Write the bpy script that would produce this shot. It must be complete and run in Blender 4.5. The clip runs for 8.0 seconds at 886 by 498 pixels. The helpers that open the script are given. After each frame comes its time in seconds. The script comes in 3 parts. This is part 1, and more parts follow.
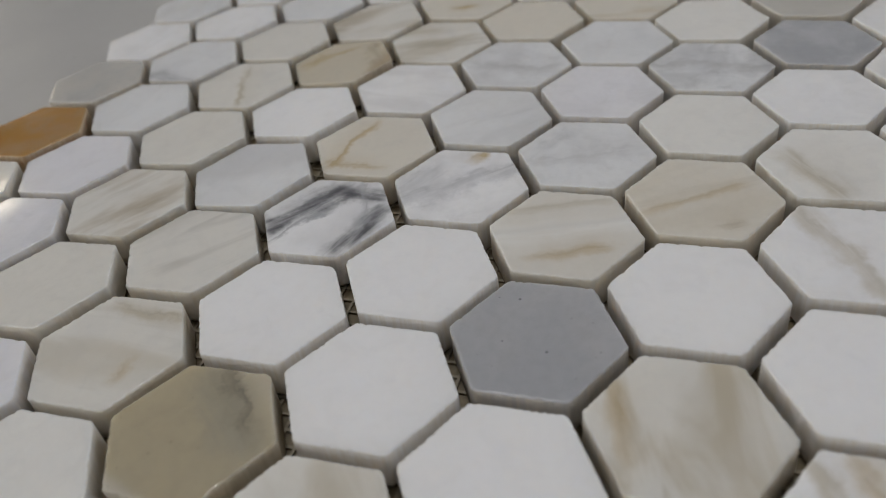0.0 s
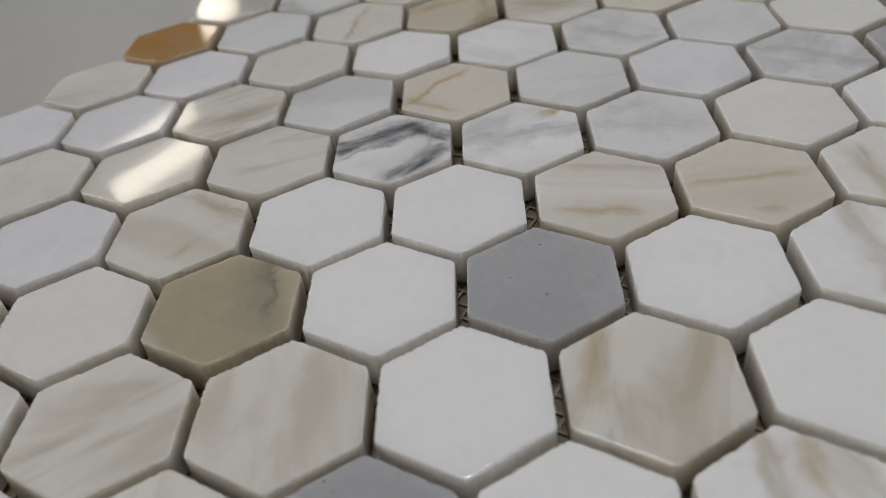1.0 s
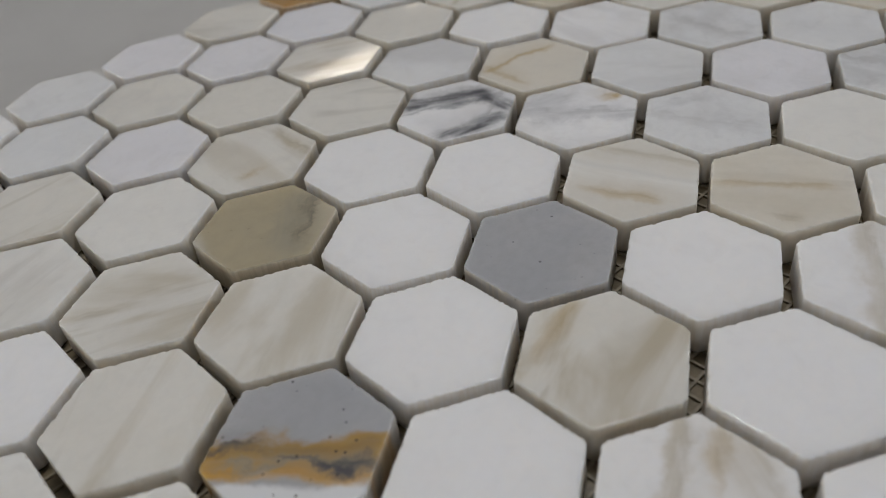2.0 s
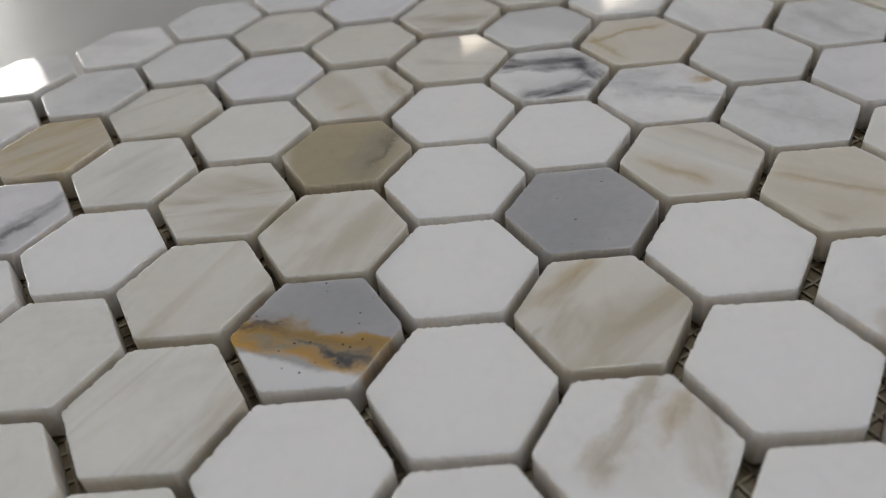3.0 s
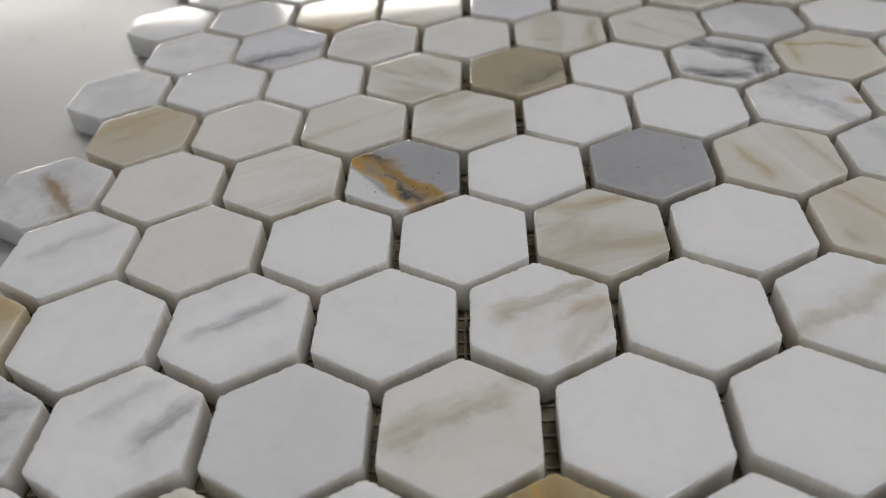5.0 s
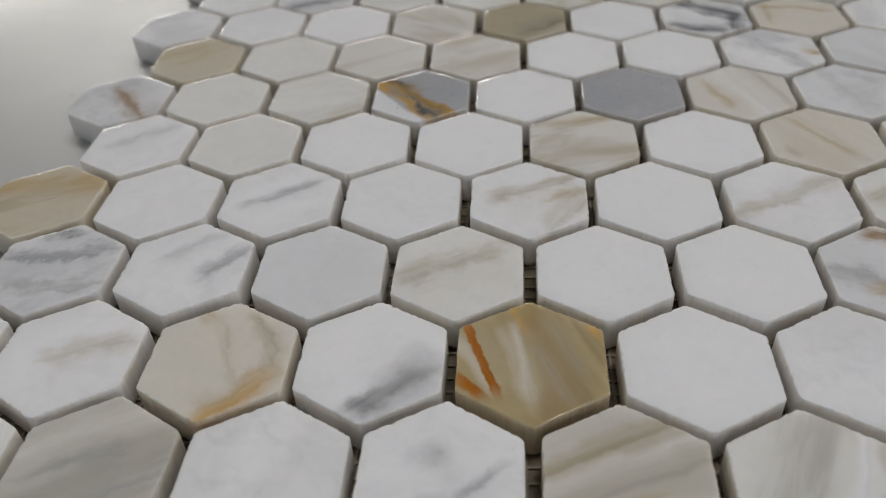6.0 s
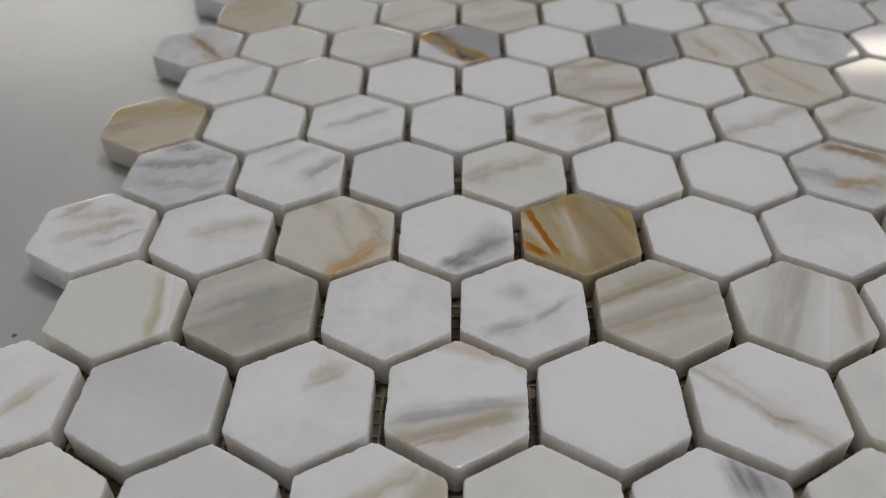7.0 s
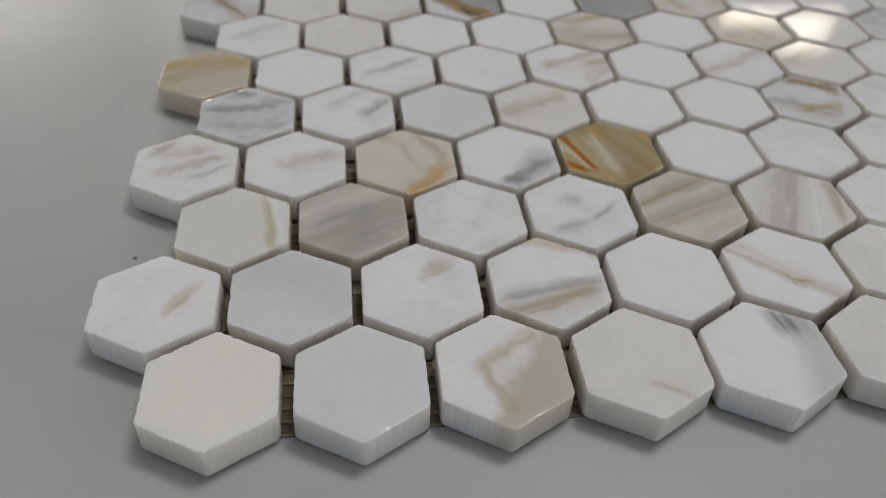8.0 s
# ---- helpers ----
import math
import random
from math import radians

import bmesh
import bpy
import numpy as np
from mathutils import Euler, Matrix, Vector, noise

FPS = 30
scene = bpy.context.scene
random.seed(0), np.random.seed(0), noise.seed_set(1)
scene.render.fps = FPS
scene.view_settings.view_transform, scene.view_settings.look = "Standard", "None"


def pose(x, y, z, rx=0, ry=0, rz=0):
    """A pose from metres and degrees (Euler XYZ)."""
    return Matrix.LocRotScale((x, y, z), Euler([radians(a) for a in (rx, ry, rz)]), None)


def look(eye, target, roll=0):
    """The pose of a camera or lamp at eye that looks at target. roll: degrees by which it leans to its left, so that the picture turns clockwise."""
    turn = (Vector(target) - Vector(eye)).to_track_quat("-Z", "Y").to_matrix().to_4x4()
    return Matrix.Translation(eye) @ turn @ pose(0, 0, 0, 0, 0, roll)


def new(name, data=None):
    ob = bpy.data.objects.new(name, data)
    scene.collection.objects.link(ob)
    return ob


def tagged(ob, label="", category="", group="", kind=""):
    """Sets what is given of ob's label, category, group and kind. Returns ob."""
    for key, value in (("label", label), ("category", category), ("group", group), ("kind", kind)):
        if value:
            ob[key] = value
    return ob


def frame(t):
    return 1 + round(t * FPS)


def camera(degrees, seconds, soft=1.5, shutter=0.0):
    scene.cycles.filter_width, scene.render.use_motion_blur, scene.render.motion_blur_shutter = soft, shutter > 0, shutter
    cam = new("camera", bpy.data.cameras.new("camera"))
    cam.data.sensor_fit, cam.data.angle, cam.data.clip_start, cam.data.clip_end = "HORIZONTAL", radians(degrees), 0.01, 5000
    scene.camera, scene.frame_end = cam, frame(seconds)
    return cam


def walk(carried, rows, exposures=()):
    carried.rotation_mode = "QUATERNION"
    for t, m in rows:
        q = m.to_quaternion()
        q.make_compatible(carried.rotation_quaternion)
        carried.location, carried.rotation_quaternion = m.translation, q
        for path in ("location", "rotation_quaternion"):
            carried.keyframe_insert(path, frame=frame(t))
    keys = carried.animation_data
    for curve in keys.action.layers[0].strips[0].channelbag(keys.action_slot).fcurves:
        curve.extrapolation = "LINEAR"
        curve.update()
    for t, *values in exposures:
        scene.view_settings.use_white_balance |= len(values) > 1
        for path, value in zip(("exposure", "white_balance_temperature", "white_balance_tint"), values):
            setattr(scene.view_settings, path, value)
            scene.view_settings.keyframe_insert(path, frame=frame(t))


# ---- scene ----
cam = camera(58.16, 8.0, soft=0.8)
# seconds, place in metres, turn in degrees
ROWS = [
    (0.0, 0.0354, 0.1455, 0.8467, 52.01, 7.05, -74.06),
    (0.5, 0.0337, 0.1336, 0.8453, 51.44, 6.55, -67.22),
    (1.0, 0.0327, 0.1226, 0.8451, 51.51, 6.22, -60.08),
    (1.5, 0.0363, 0.1081, 0.8478, 51.08, 6.31, -52.69),
    (3.0, 0.0483, 0.0708, 0.8480, 50.74, 5.88, -30.27),
    (3.5, 0.0559, 0.0591, 0.8494, 50.37, 6.07, -23.10),
    (4.0, 0.0634, 0.0465, 0.8499, 50.54, 6.08, -15.66),
    (5.5, 0.0955, -0.0014, 0.8573, 51.19, 3.72, 5.12),
    (6.0, 0.0924, -0.0226, 0.8575, 51.14, 2.82, 3.88),
    (6.5, 0.0849, -0.0465, 0.8640, 51.23, 1.80, 3.05),
    (7.0, 0.0694, -0.0679, 0.8679, 50.27, 0.58, 1.09),
    (7.5, 0.0506, -0.0873, 0.8712, 49.45, -0.90, -2.24),
    (8.0, 0.0272, -0.0985, 0.8749, 48.96, -2.30, -6.52),
]
walk(cam, [(t, pose(x, y, z, rx, ry, rz)) for t, x, y, z, rx, ry, rz in ROWS],
     [(0.0, 0.21), (1.5, 0.28), (3.0, 0.14), (4.0, 0.12), (5.5, 0.31), (6.5, 0.29), (7.0, 0.19), (7.5, 0.21), (8.0, 0.30)])
cam.data.dof.use_dof = True
cam.data.dof.focus_distance = 0.15
cam.data.dof.aperture_fstop = 18

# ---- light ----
ADDED_PANEL = 9.5             # watts of the unseen panel added on the ceiling
DAYLIGHT = 19.0          # watts a square metre of the sunlit north windows
SOUTH_FILL = 0.8           # of the unseen south window, added to fill the tile sides
EAST_FILL = 6.3            # of the unseen east window, added as side light
world = bpy.data.worlds.new("sky")
scene.world = world
world.use_nodes = True
sky = world.node_tree.nodes.new("ShaderNodeTexSky")
sky.sky_type, sky.sun_disc = "NISHITA", False
sky.sun_elevation, sky.sun_rotation = radians(35), radians(15)
back = world.node_tree.nodes["Background"]
world.node_tree.links.new(sky.outputs[0], back.inputs[0])
back.inputs[1].default_value = 0.12

PITCH = 0.0275          # centre to centre of two tiles in a row
FLAT = 0.02525          # a tile across its flats
THICK = 0.0074
TABLE = 0.749           # height of the table top
NET = 0.0006
ROW_STEP = PITCH * math.sqrt(3) / 2
N_ROWS, N_COLS = 14, 13


# ---- materials ----
class Mat:
    """A node material with short helpers."""

    def __init__(self, name, rough=0.4):
        self.mat = bpy.data.materials.new(name)
        self.mat.use_nodes = True
        self.tree = self.mat.node_tree
        self.bsdf = self.tree.nodes["Principled BSDF"]
        self.bsdf.inputs["Roughness"].default_value = rough

    def put(self, socket, value):
        if isinstance(value, bpy.types.NodeSocket):
            self.tree.links.new(value, socket)
        elif isinstance(value, (tuple, list)) and socket.type == "RGBA":
            socket.default_value = (*value[:3], 1)
        else:
            socket.default_value = value

    def node(self, kind, **inputs):
        n = self.tree.nodes.new(kind)
        for key, value in inputs.items():
            self.put(n.inputs[key.replace("_", " ")], value)
        return n

    def math(self, op, a, b=0.0, clamp=False):
        n = self.tree.nodes.new("ShaderNodeMath")
        n.operation, n.use_clamp = op, clamp
        self.put(n.inputs[0], a)
        self.put(n.inputs[1], b)
        return n.outputs[0]

    def step(self, value, low, high, to_low=0.0, to_high=1.0):
        n = self.tree.nodes.new("ShaderNodeMapRange")
        n.interpolation_type = "SMOOTHSTEP"
        for key, v in zip(("Value", "From Min", "From Max", "To Min", "To Max"), (value, low, high, to_low, to_high)):
            self.put(n.inputs[key], v)
        return n.outputs[0]

    def mix(self, fac, a, b):
        n = self.tree.nodes.new("ShaderNodeMix")
        n.data_type = "RGBA"
        self.put(n.inputs[0], fac)
        self.put(n.inputs[6], a)
        self.put(n.inputs[7], b)
        return n.outputs[2]

    def coords(self, scale=1.0, turn=0.0, shift=(0, 0, 0)):
        """The object's own coordinates, turned first, then stretched and shifted."""
        vec = self.tree.nodes.new("ShaderNodeTexCoord").outputs["Object"]
        if turn:
            m = self.node("ShaderNodeMapping", Vector=vec)
            m.inputs["Rotation"].default_value = (0, 0, radians(turn))
            vec = m.outputs[0]
        m = self.node("ShaderNodeMapping", Vector=vec)
        m.inputs["Location"].default_value = shift
        m.inputs["Scale"].default_value = scale if isinstance(scale, tuple) else (scale,) * 3
        return m.outputs[0]

    def noise(self, vec, scale, detail=3.0, rough=0.5, warp=0.0):
        n = self.node("ShaderNodeTexNoise", Vector=vec, Scale=scale, Detail=detail, Roughness=rough, Distortion=warp)
        return n.outputs[0]

    def bump(self, height, distance, strength=1.0):
        n = self.node("ShaderNodeBump", Height=height, Distance=distance, Strength=strength)
        self.tree.links.new(n.outputs[0], self.bsdf.inputs["Normal"])

    def colour(self, value):
        self.put(self.bsdf.inputs["Base Color"], value)
        return self.mat


WHITE = (0.875, 0.88, 0.91)
COOL = (0.77, 0.782, 0.81)
LILAC = (0.79, 0.79, 0.84)
WARM = (0.88, 0.865, 0.825)
IVORY = (0.815, 0.81, 0.795)
PEARL = (0.75, 0.735, 0.70)
CREAM = (0.725, 0.69, 0.625)
BEIGE = (0.62, 0.57, 0.47)
SAND = (0.51, 0.46, 0.365)
TAN = (0.50, 0.385, 0.21)
UMBER = (0.44, 0.38, 0.29)
BROWN = (0.34, 0.22, 0.11)
OLIVE = (0.46, 0.405, 0.295)
HONEY = (0.50, 0.42, 0.25)
GOLD = (0.62, 0.36, 0.09)
AMBER = (0.43, 0.28, 0.10)
RUST = (0.42, 0.14, 0.002)
ORANGE = (0.42, 0.23, 0.07)
DUSK = (0.57, 0.555, 0.525)
SMOKE = (0.50, 0.50, 0.52)
STONE = (0.34, 0.32, 0.27)
GREY = (0.42, 0.43, 0.46)
DARK = (0.11, 0.11, 0.125)


def marble(seed, base=WHITE, second=SMOKE, cloud=0.12, streak=None, veins=(), patches=(), dots=0.0):
    """Polished marble. Lengths are in tile pitches from the tile's centre, angles in degrees from the rows.
    streak: angle, colour, strength. veins: angle, offset, width, colour, strength, waviness, (reach from, to).
    patches: angle, edge, softness, colour, strength, waviness: the half beyond a line."""
    m = Mat("marble", 0.16)
    k = 1 / PITCH
    rng = random.Random(seed)
    off = (rng.uniform(-40, 40), rng.uniform(-40, 40), rng.uniform(-40, 40))
    p = m.coords(k, 0, off)
    cl = m.noise(p, 1.6, 4, 0.55, 0.6)
    fine = m.noise(p, 14, 4, 0.6)
    col = m.mix(m.step(cl, 0.38, 0.68, 0, cloud), base, second)
    col = m.mix(m.step(fine, 0.35, 0.75, 0, 0.05 + cloud * 0.25), col, tuple(c * 0.70 for c in base))
    mid = m.noise(p, 4.5, 4, 0.6, 0.8)
    col = m.mix(m.step(mid, 0.48, 0.72, 0, 0.04 + cloud * 0.4), col, tuple(c * 0.8 for c in second))
    if streak:
        ang, tint, amount = streak
        s = m.noise(m.coords((k * 0.6, k * 2.1, k), -ang, off), 1.2, 4, 0.5, 0.6)
        col = m.mix(m.step(s, 0.44, 0.70, 0, min(1, amount * 1.2)), col, tint)
        s2 = m.noise(m.coords((k * 0.55, k * 3.6, k), -ang, off), 1.3, 3, 0.55, 0.7)
        col = m.mix(m.step(s2, 0.56, 0.74, 0, amount * 0.7), col, tuple(c * 0.72 for c in tint))
    for ang, edge, soft, tint, amount, wavy in patches:
        sep = m.node("ShaderNodeSeparateXYZ", Vector=m.coords(k, -ang))
        w = m.math("MULTIPLY", m.math("SUBTRACT", m.noise(p, 2.6, 5, 0.6), 0.5), wavy)
        d = m.math("ADD", sep.outputs[1], w)
        col = m.mix(m.step(d, edge - soft, edge + soft, 0, amount), col, tint)
    for n, (ang, at, wide, tint, amount, wavy, reach) in enumerate(veins):
        sep = m.node("ShaderNodeSeparateXYZ", Vector=m.coords(k, -ang))
        drift = m.math("MULTIPLY", m.math("SUBTRACT", m.noise(p, 2.4, 5, 0.62), 0.5), wavy * 1.1 + 0.04)
        fray = m.math("MULTIPLY", m.math("SUBTRACT", m.noise(p, 9, 5, 0.65), 0.5), 0.03 + wavy * 0.12)
        across = m.math("SUBTRACT", m.math("ADD", m.math("ADD", sep.outputs[1], drift), fray), at)
        d = m.math("ABSOLUTE", across)
        # the vein swells and thins along its length, and one flank fades more slowly than the other
        swell = m.step(m.noise(m.coords((k * 1.6, k * 1.6, k), -ang, (off[0] + 7 * n, off[1], 0)), 1.5, 2), 0.3, 0.7, 0.55, 1.35)
        sharp = amount >= 0.99
        body = m.math("MULTIPLY", d, m.math("DIVIDE", 1.0, m.math("MULTIPLY", swell, wide)))
        line = m.step(body, 0.5 if sharp else 0.0, 0.9 if sharp else 1.3, amount, 0)
        strands = m.noise(m.coords((k * 1.1, k * 9, k), -ang, (off[0], off[1] + 5 * n, 0)), 1.3, 4, 0.6, 0.5)
        line = m.math("MULTIPLY", line, m.step(strands, 0.3, 0.6, 0.8 if sharp else 0.4, 1))
        halo = m.step(m.math("ADD", across, m.math("MULTIPLY", d, 1.7)), 0.0, wide * 3.2, amount * 0.22, 0)
        ends = 1.0
        if reach:
            run = m.math("ADD", sep.outputs[0], m.math("MULTIPLY", m.math("SUBTRACT", m.noise(p, 5, 3), 0.5), 0.25))
            ends = m.math("MULTIPLY", m.step(run, reach[0] - 0.12, reach[0] + 0.10), m.step(run, reach[1] - 0.10, reach[1] + 0.12, 1, 0))
            line = m.math("MULTIPLY", line, ends)
        if not sharp:
            col = m.mix(m.math("MULTIPLY", halo, ends), col, tint)
        col = m.mix(line, col, tint)
        core = m.math("MULTIPLY", m.step(m.math("ABSOLUTE", m.math("ADD", across, wide * 0.3)), 0.0, wide * 0.4, 0.35, 0), line)
        col = m.mix(core, col, tuple(c * 0.6 for c in tint))
    if dots:
        v = m.node("ShaderNodeTexVoronoi", Vector=p, Scale=11.0)
        spot = m.math("MULTIPLY", m.step(v.outputs["Distance"], 0.06, 0.14, 1, 0), m.step(m.noise(p, 5, 2), 0.47, 0.52, 0, dots))
        col = m.mix(spot, col, (0.05, 0.05, 0.055))
    m.bsdf.inputs["Subsurface Weight"].default_value = 0.9
    m.bsdf.inputs["Subsurface Radius"].default_value = (1.0, 0.96, 0.9)
    m.bsdf.inputs["Subsurface Scale"].default_value = 0.0042
    # polished face, sawn sides
    nz = m.node("ShaderNodeSeparateXYZ", Vector=m.tree.nodes.new("ShaderNodeNewGeometry").outputs["Normal"]).outputs[2]
    sawn = m.step(nz, 0.3, 0.65, 1, 0)
    rough = m.math("ADD", m.math("MULTIPLY", sawn, 0.4), m.step(fine, 0.3, 0.7, 0.03, 0.07))
    m.put(m.bsdf.inputs["Roughness"], rough)
    saw = m.noise(m.coords((1600, 1600, 120), 0, off), 1, 2)
    # side tint: stained saw streaks, plus warm light bounced in the gaps, as colour
    col = m.mix(m.math("MULTIPLY", sawn, m.step(saw, 0.35, 0.7, 0.28, 0.55)), col, (0.70, 0.635, 0.53))
    h = m.math("ADD", m.math("MULTIPLY", saw, sawn), m.math("MULTIPLY", m.noise(p, 5, 2), 0.25))
    m.bump(h, 0.00010, 0.35)
    return m.colour(col)


def table_material():
    m = Mat("white_laminate", 0.16)
    p = m.coords(1.0)
    col = m.mix(m.step(m.noise(p, 9, 5, 0.55), 0.3, 0.75), (0.49, 0.49, 0.49), (0.44, 0.44, 0.44))
    col = m.mix(m.step(m.noise(p, 38, 5, 0.6, 0.8), 0.35, 0.8, 0, 0.3), col, (0.42, 0.415, 0.42))
    specks = m.node("ShaderNodeTexVoronoi", Vector=p, Scale=130.0)
    some = m.step(m.node("ShaderNodeSeparateColor", Color=specks.outputs["Color"]).outputs[0], 0.93, 0.94)
    col = m.mix(m.math("MULTIPLY", m.step(specks.outputs["Distance"], 0.05, 0.12, 1, 0), some), col, (0.10, 0.09, 0.09))
    m.put(m.bsdf.inputs["Roughness"], m.step(m.noise(p, 24, 4, 0.6), 0.2, 0.8, 0.27, 0.42))
    m.bsdf.inputs["Specular IOR Level"].default_value = 0.45
    m.bump(m.noise(p, 16, 3), 0.002, 0.35)
    return m.colour(col)


def plain(name, tint, rough=0.6, grain=40.0, spread=0.12, bump=0.0):
    m = Mat(name, rough)
    p = m.coords(1.0)
    n = m.noise(p, grain, 5, 0.6)
    if bump:
        m.bump(n, bump)
    return m.colour(m.mix(m.step(n, 0.3, 0.7), tint, tuple(c * (1 - spread) for c in tint)))


WALL = plain("grey_wall_paint", (0.24, 0.235, 0.23), 0.7, 12, 0.08)
# for the unseen west wall: white, to bounce light onto the tile sides
BOUNCE_WALL = plain("white_bounce_paint", (0.80, 0.79, 0.77), 0.7, 12, 0.06)
CEILING = plain("ceiling_paint", (0.8, 0.8, 0.79), 0.8, 8, 0.05)
FLOOR = plain("floor_concrete", (0.50, 0.48, 0.45), 0.5, 6, 0.25)
LAMINATE = table_material()
EDGE = plain("table_edge", (0.35, 0.34, 0.33), 0.4, 80, 0.15)
STEEL = plain("painted_steel", (0.12, 0.12, 0.125), 0.4, 60, 0.2)
FRAME = plain("window_paint", (0.7, 0.7, 0.69), 0.4, 50, 0.08)
FIBRE = plain("glass_fibre", (0.30, 0.26, 0.19), 0.5, 900, 0.35)
GLUE = plain("resin_glue", (0.20, 0.16, 0.10), 0.35, 300, 0.4)


# ---- building helpers ----
def add_box(bm, x0, x1, y0, y1, z0, z1):
    vs = [bm.verts.new((x, y, z)) for z in (z0, z1) for y in (y0, y1) for x in (x0, x1)]
    for f in ((0, 2, 3, 1), (4, 5, 7, 6), (0, 1, 5, 4), (2, 6, 7, 3), (0, 4, 6, 2), (1, 3, 7, 5)):
        bm.faces.new([vs[i] for i in f])


def mesh_of(name, bm, material):
    me = bpy.data.meshes.new(name)
    bm.normal_update()
    bm.to_mesh(me)
    bm.free()
    me.materials.append(material)
    return me


def part(name, bm, material, parent=None, label=""):
    ob = new(name, mesh_of(name, bm, material))
    ob.parent = parent
    return tagged(ob, label)


def box(name, material, x0, x1, y0, y1, z0, z1, parent=None, bevel=0.0):
    bm = bmesh.new()
    add_box(bm, x0, x1, y0, y1, z0, z1)
    if bevel:
        bmesh.ops.bevel(bm, geom=bm.edges[:], offset=bevel, segments=3, affect="EDGES", profile=0.6)
    return part(name, bm, material, parent)


# ---- the room ----
X0, X1, Y0, Y1, H = -2.6, 2.4, -1.9, 2.5, 2.7
tagged(box("floor", FLOOR, X0 - 0.2, X1 + 0.2, Y0 - 0.2, Y1 + 0.2, -0.1, 0), kind="structure")
tagged(box("ceiling", CEILING, X0 - 0.2, X1 + 0.2, Y0 - 0.2, Y1 + 0.2, H, H + 0.1), kind="structure")


def wall(name, turn, length, openings, paint=WALL):
    """A wall with openings that go through it, in its own frame: x along it, y outwards."""
    bm = bmesh.new()
    at = -length / 2
    for a, b, low, high in openings:
        add_box(bm, at, a, 0, 0.2, 0, H)
        add_box(bm, a, b, 0, 0.2, 0, low)
        add_box(bm, a, b, 0, 0.2, high, H)
        at = b
    add_box(bm, at, length / 2, 0, 0.2, 0, H)
    ob = tagged(part(name, bm, paint), kind="structure")
    ob.matrix_world = turn
    return ob


def window(n, turn, a, b, low, high, watts, tint):
    ob = tagged(new("window_%d" % n), "white painted window out of view, lit by an area lamp", "window", kind="structure")
    w = 0.04
    bm = bmesh.new()
    for s in ((a, a + w, low, high), (b - w, b, low, high), (a + w, b - w, low, low + w), (a + w, b - w, high - w, high)):
        add_box(bm, s[0] + 0.001, s[1] - 0.001, 0.06, 0.12, s[2] + 0.001, s[3] - 0.001)
    part("window_frame", bm, FRAME, ob)
    box("window_sill", FRAME, a - 0.04, b + 0.04, -0.06, -0.003, low - 0.03, low, ob, 0.004)
    ob.matrix_world = turn
    lamp = bpy.data.lights.new("daylight", "AREA")
    lamp.shape, lamp.size, lamp.size_y = "RECTANGLE", b - a - 2 * w, high - low - 2 * w
    lamp.energy, lamp.color = watts * lamp.size * lamp.size_y, tint
    mid = turn @ Vector(((a + b) / 2, 0.09, (low + high) / 2))
    new("daylight", lamp).matrix_world = look(mid, turn @ Vector(((a + b) / 2, -1, (low + high) / 2)))


NORTH, SOUTH, EAST = pose(0, Y1, 0), pose(0, Y0, 0, 0, 0, 180), pose(X1, 0.3, 0, 0, 0, -90)
LIGHTS_NORTH = [(-1.90, -0.80, 0.95, 1.60), (-0.62, 0.05, 0.95, 1.57), (1.40, 1.95, 1.81, 2.02), (2.02, 2.33, 1.50, 1.78)]
LIGHTS_SOUTH = [(-0.2, 1.6, 0.9, 2.2)]
LIGHTS_EAST = [(0.75, 2.0, 0.85, 2.1)]
wall("wall_north", NORTH, 2 * 2.8, LIGHTS_NORTH)
wall("wall_south", SOUTH, 2 * 2.8, LIGHTS_SOUTH)
wall("wall_west", pose(X0, 0.3, 0, 0, 0, 90), Y1 - Y0, [], BOUNCE_WALL)
wall("wall_east", EAST, Y1 - Y0, LIGHTS_EAST)
for n, o in enumerate(LIGHTS_NORTH):
    if n < 2:
        window(n + 1, NORTH, *o, DAYLIGHT, (1.0, 0.945, 0.86))
    else:
        window(n + 1, NORTH, *o, 0.55 * DAYLIGHT, (1.0, 0.86, 0.64))
# windows 5 and 6 are added where no tile mirrors them, as fill
window(5, SOUTH, *LIGHTS_SOUTH[0], SOUTH_FILL, (1.0, 0.95, 0.89))
window(6, EAST, *LIGHTS_EAST[0], EAST_FILL, (1.0, 0.98, 0.955))

# ---- unseen ceiling panel, added over the table to light the tile tops ----
added_panel = tagged(new("added_panel"), "unseen flat panel light added on the ceiling to light the tile tops", "ceiling light")
added_panel.location = (0.62, 0.5, H)
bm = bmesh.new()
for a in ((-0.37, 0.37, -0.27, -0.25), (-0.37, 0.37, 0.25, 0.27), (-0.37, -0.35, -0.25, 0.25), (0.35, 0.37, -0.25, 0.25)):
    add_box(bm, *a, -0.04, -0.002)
part("frame", bm, FRAME, added_panel)
glow = Mat("added_panel_glow", 0.5)
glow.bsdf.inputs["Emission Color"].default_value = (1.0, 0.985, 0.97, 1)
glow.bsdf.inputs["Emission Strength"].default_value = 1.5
box("diffuser", glow.colour((0.8, 0.8, 0.8)), -0.349, 0.349, -0.249, 0.249, -0.02, -0.01, added_panel)
lamp = bpy.data.lights.new("added_panel_lamp", "AREA")
lamp.shape, lamp.size, lamp.size_y, lamp.energy, lamp.color = "RECTANGLE", 0.68, 0.48, ADDED_PANEL, (1.0, 0.985, 0.97)
new("added_panel_lamp", lamp).matrix_world = pose(0.62, 0.5, H - 0.03)

# ---- the table ----
table = tagged(new("table"), "wide table with a glossy off-white laminate top", "table")
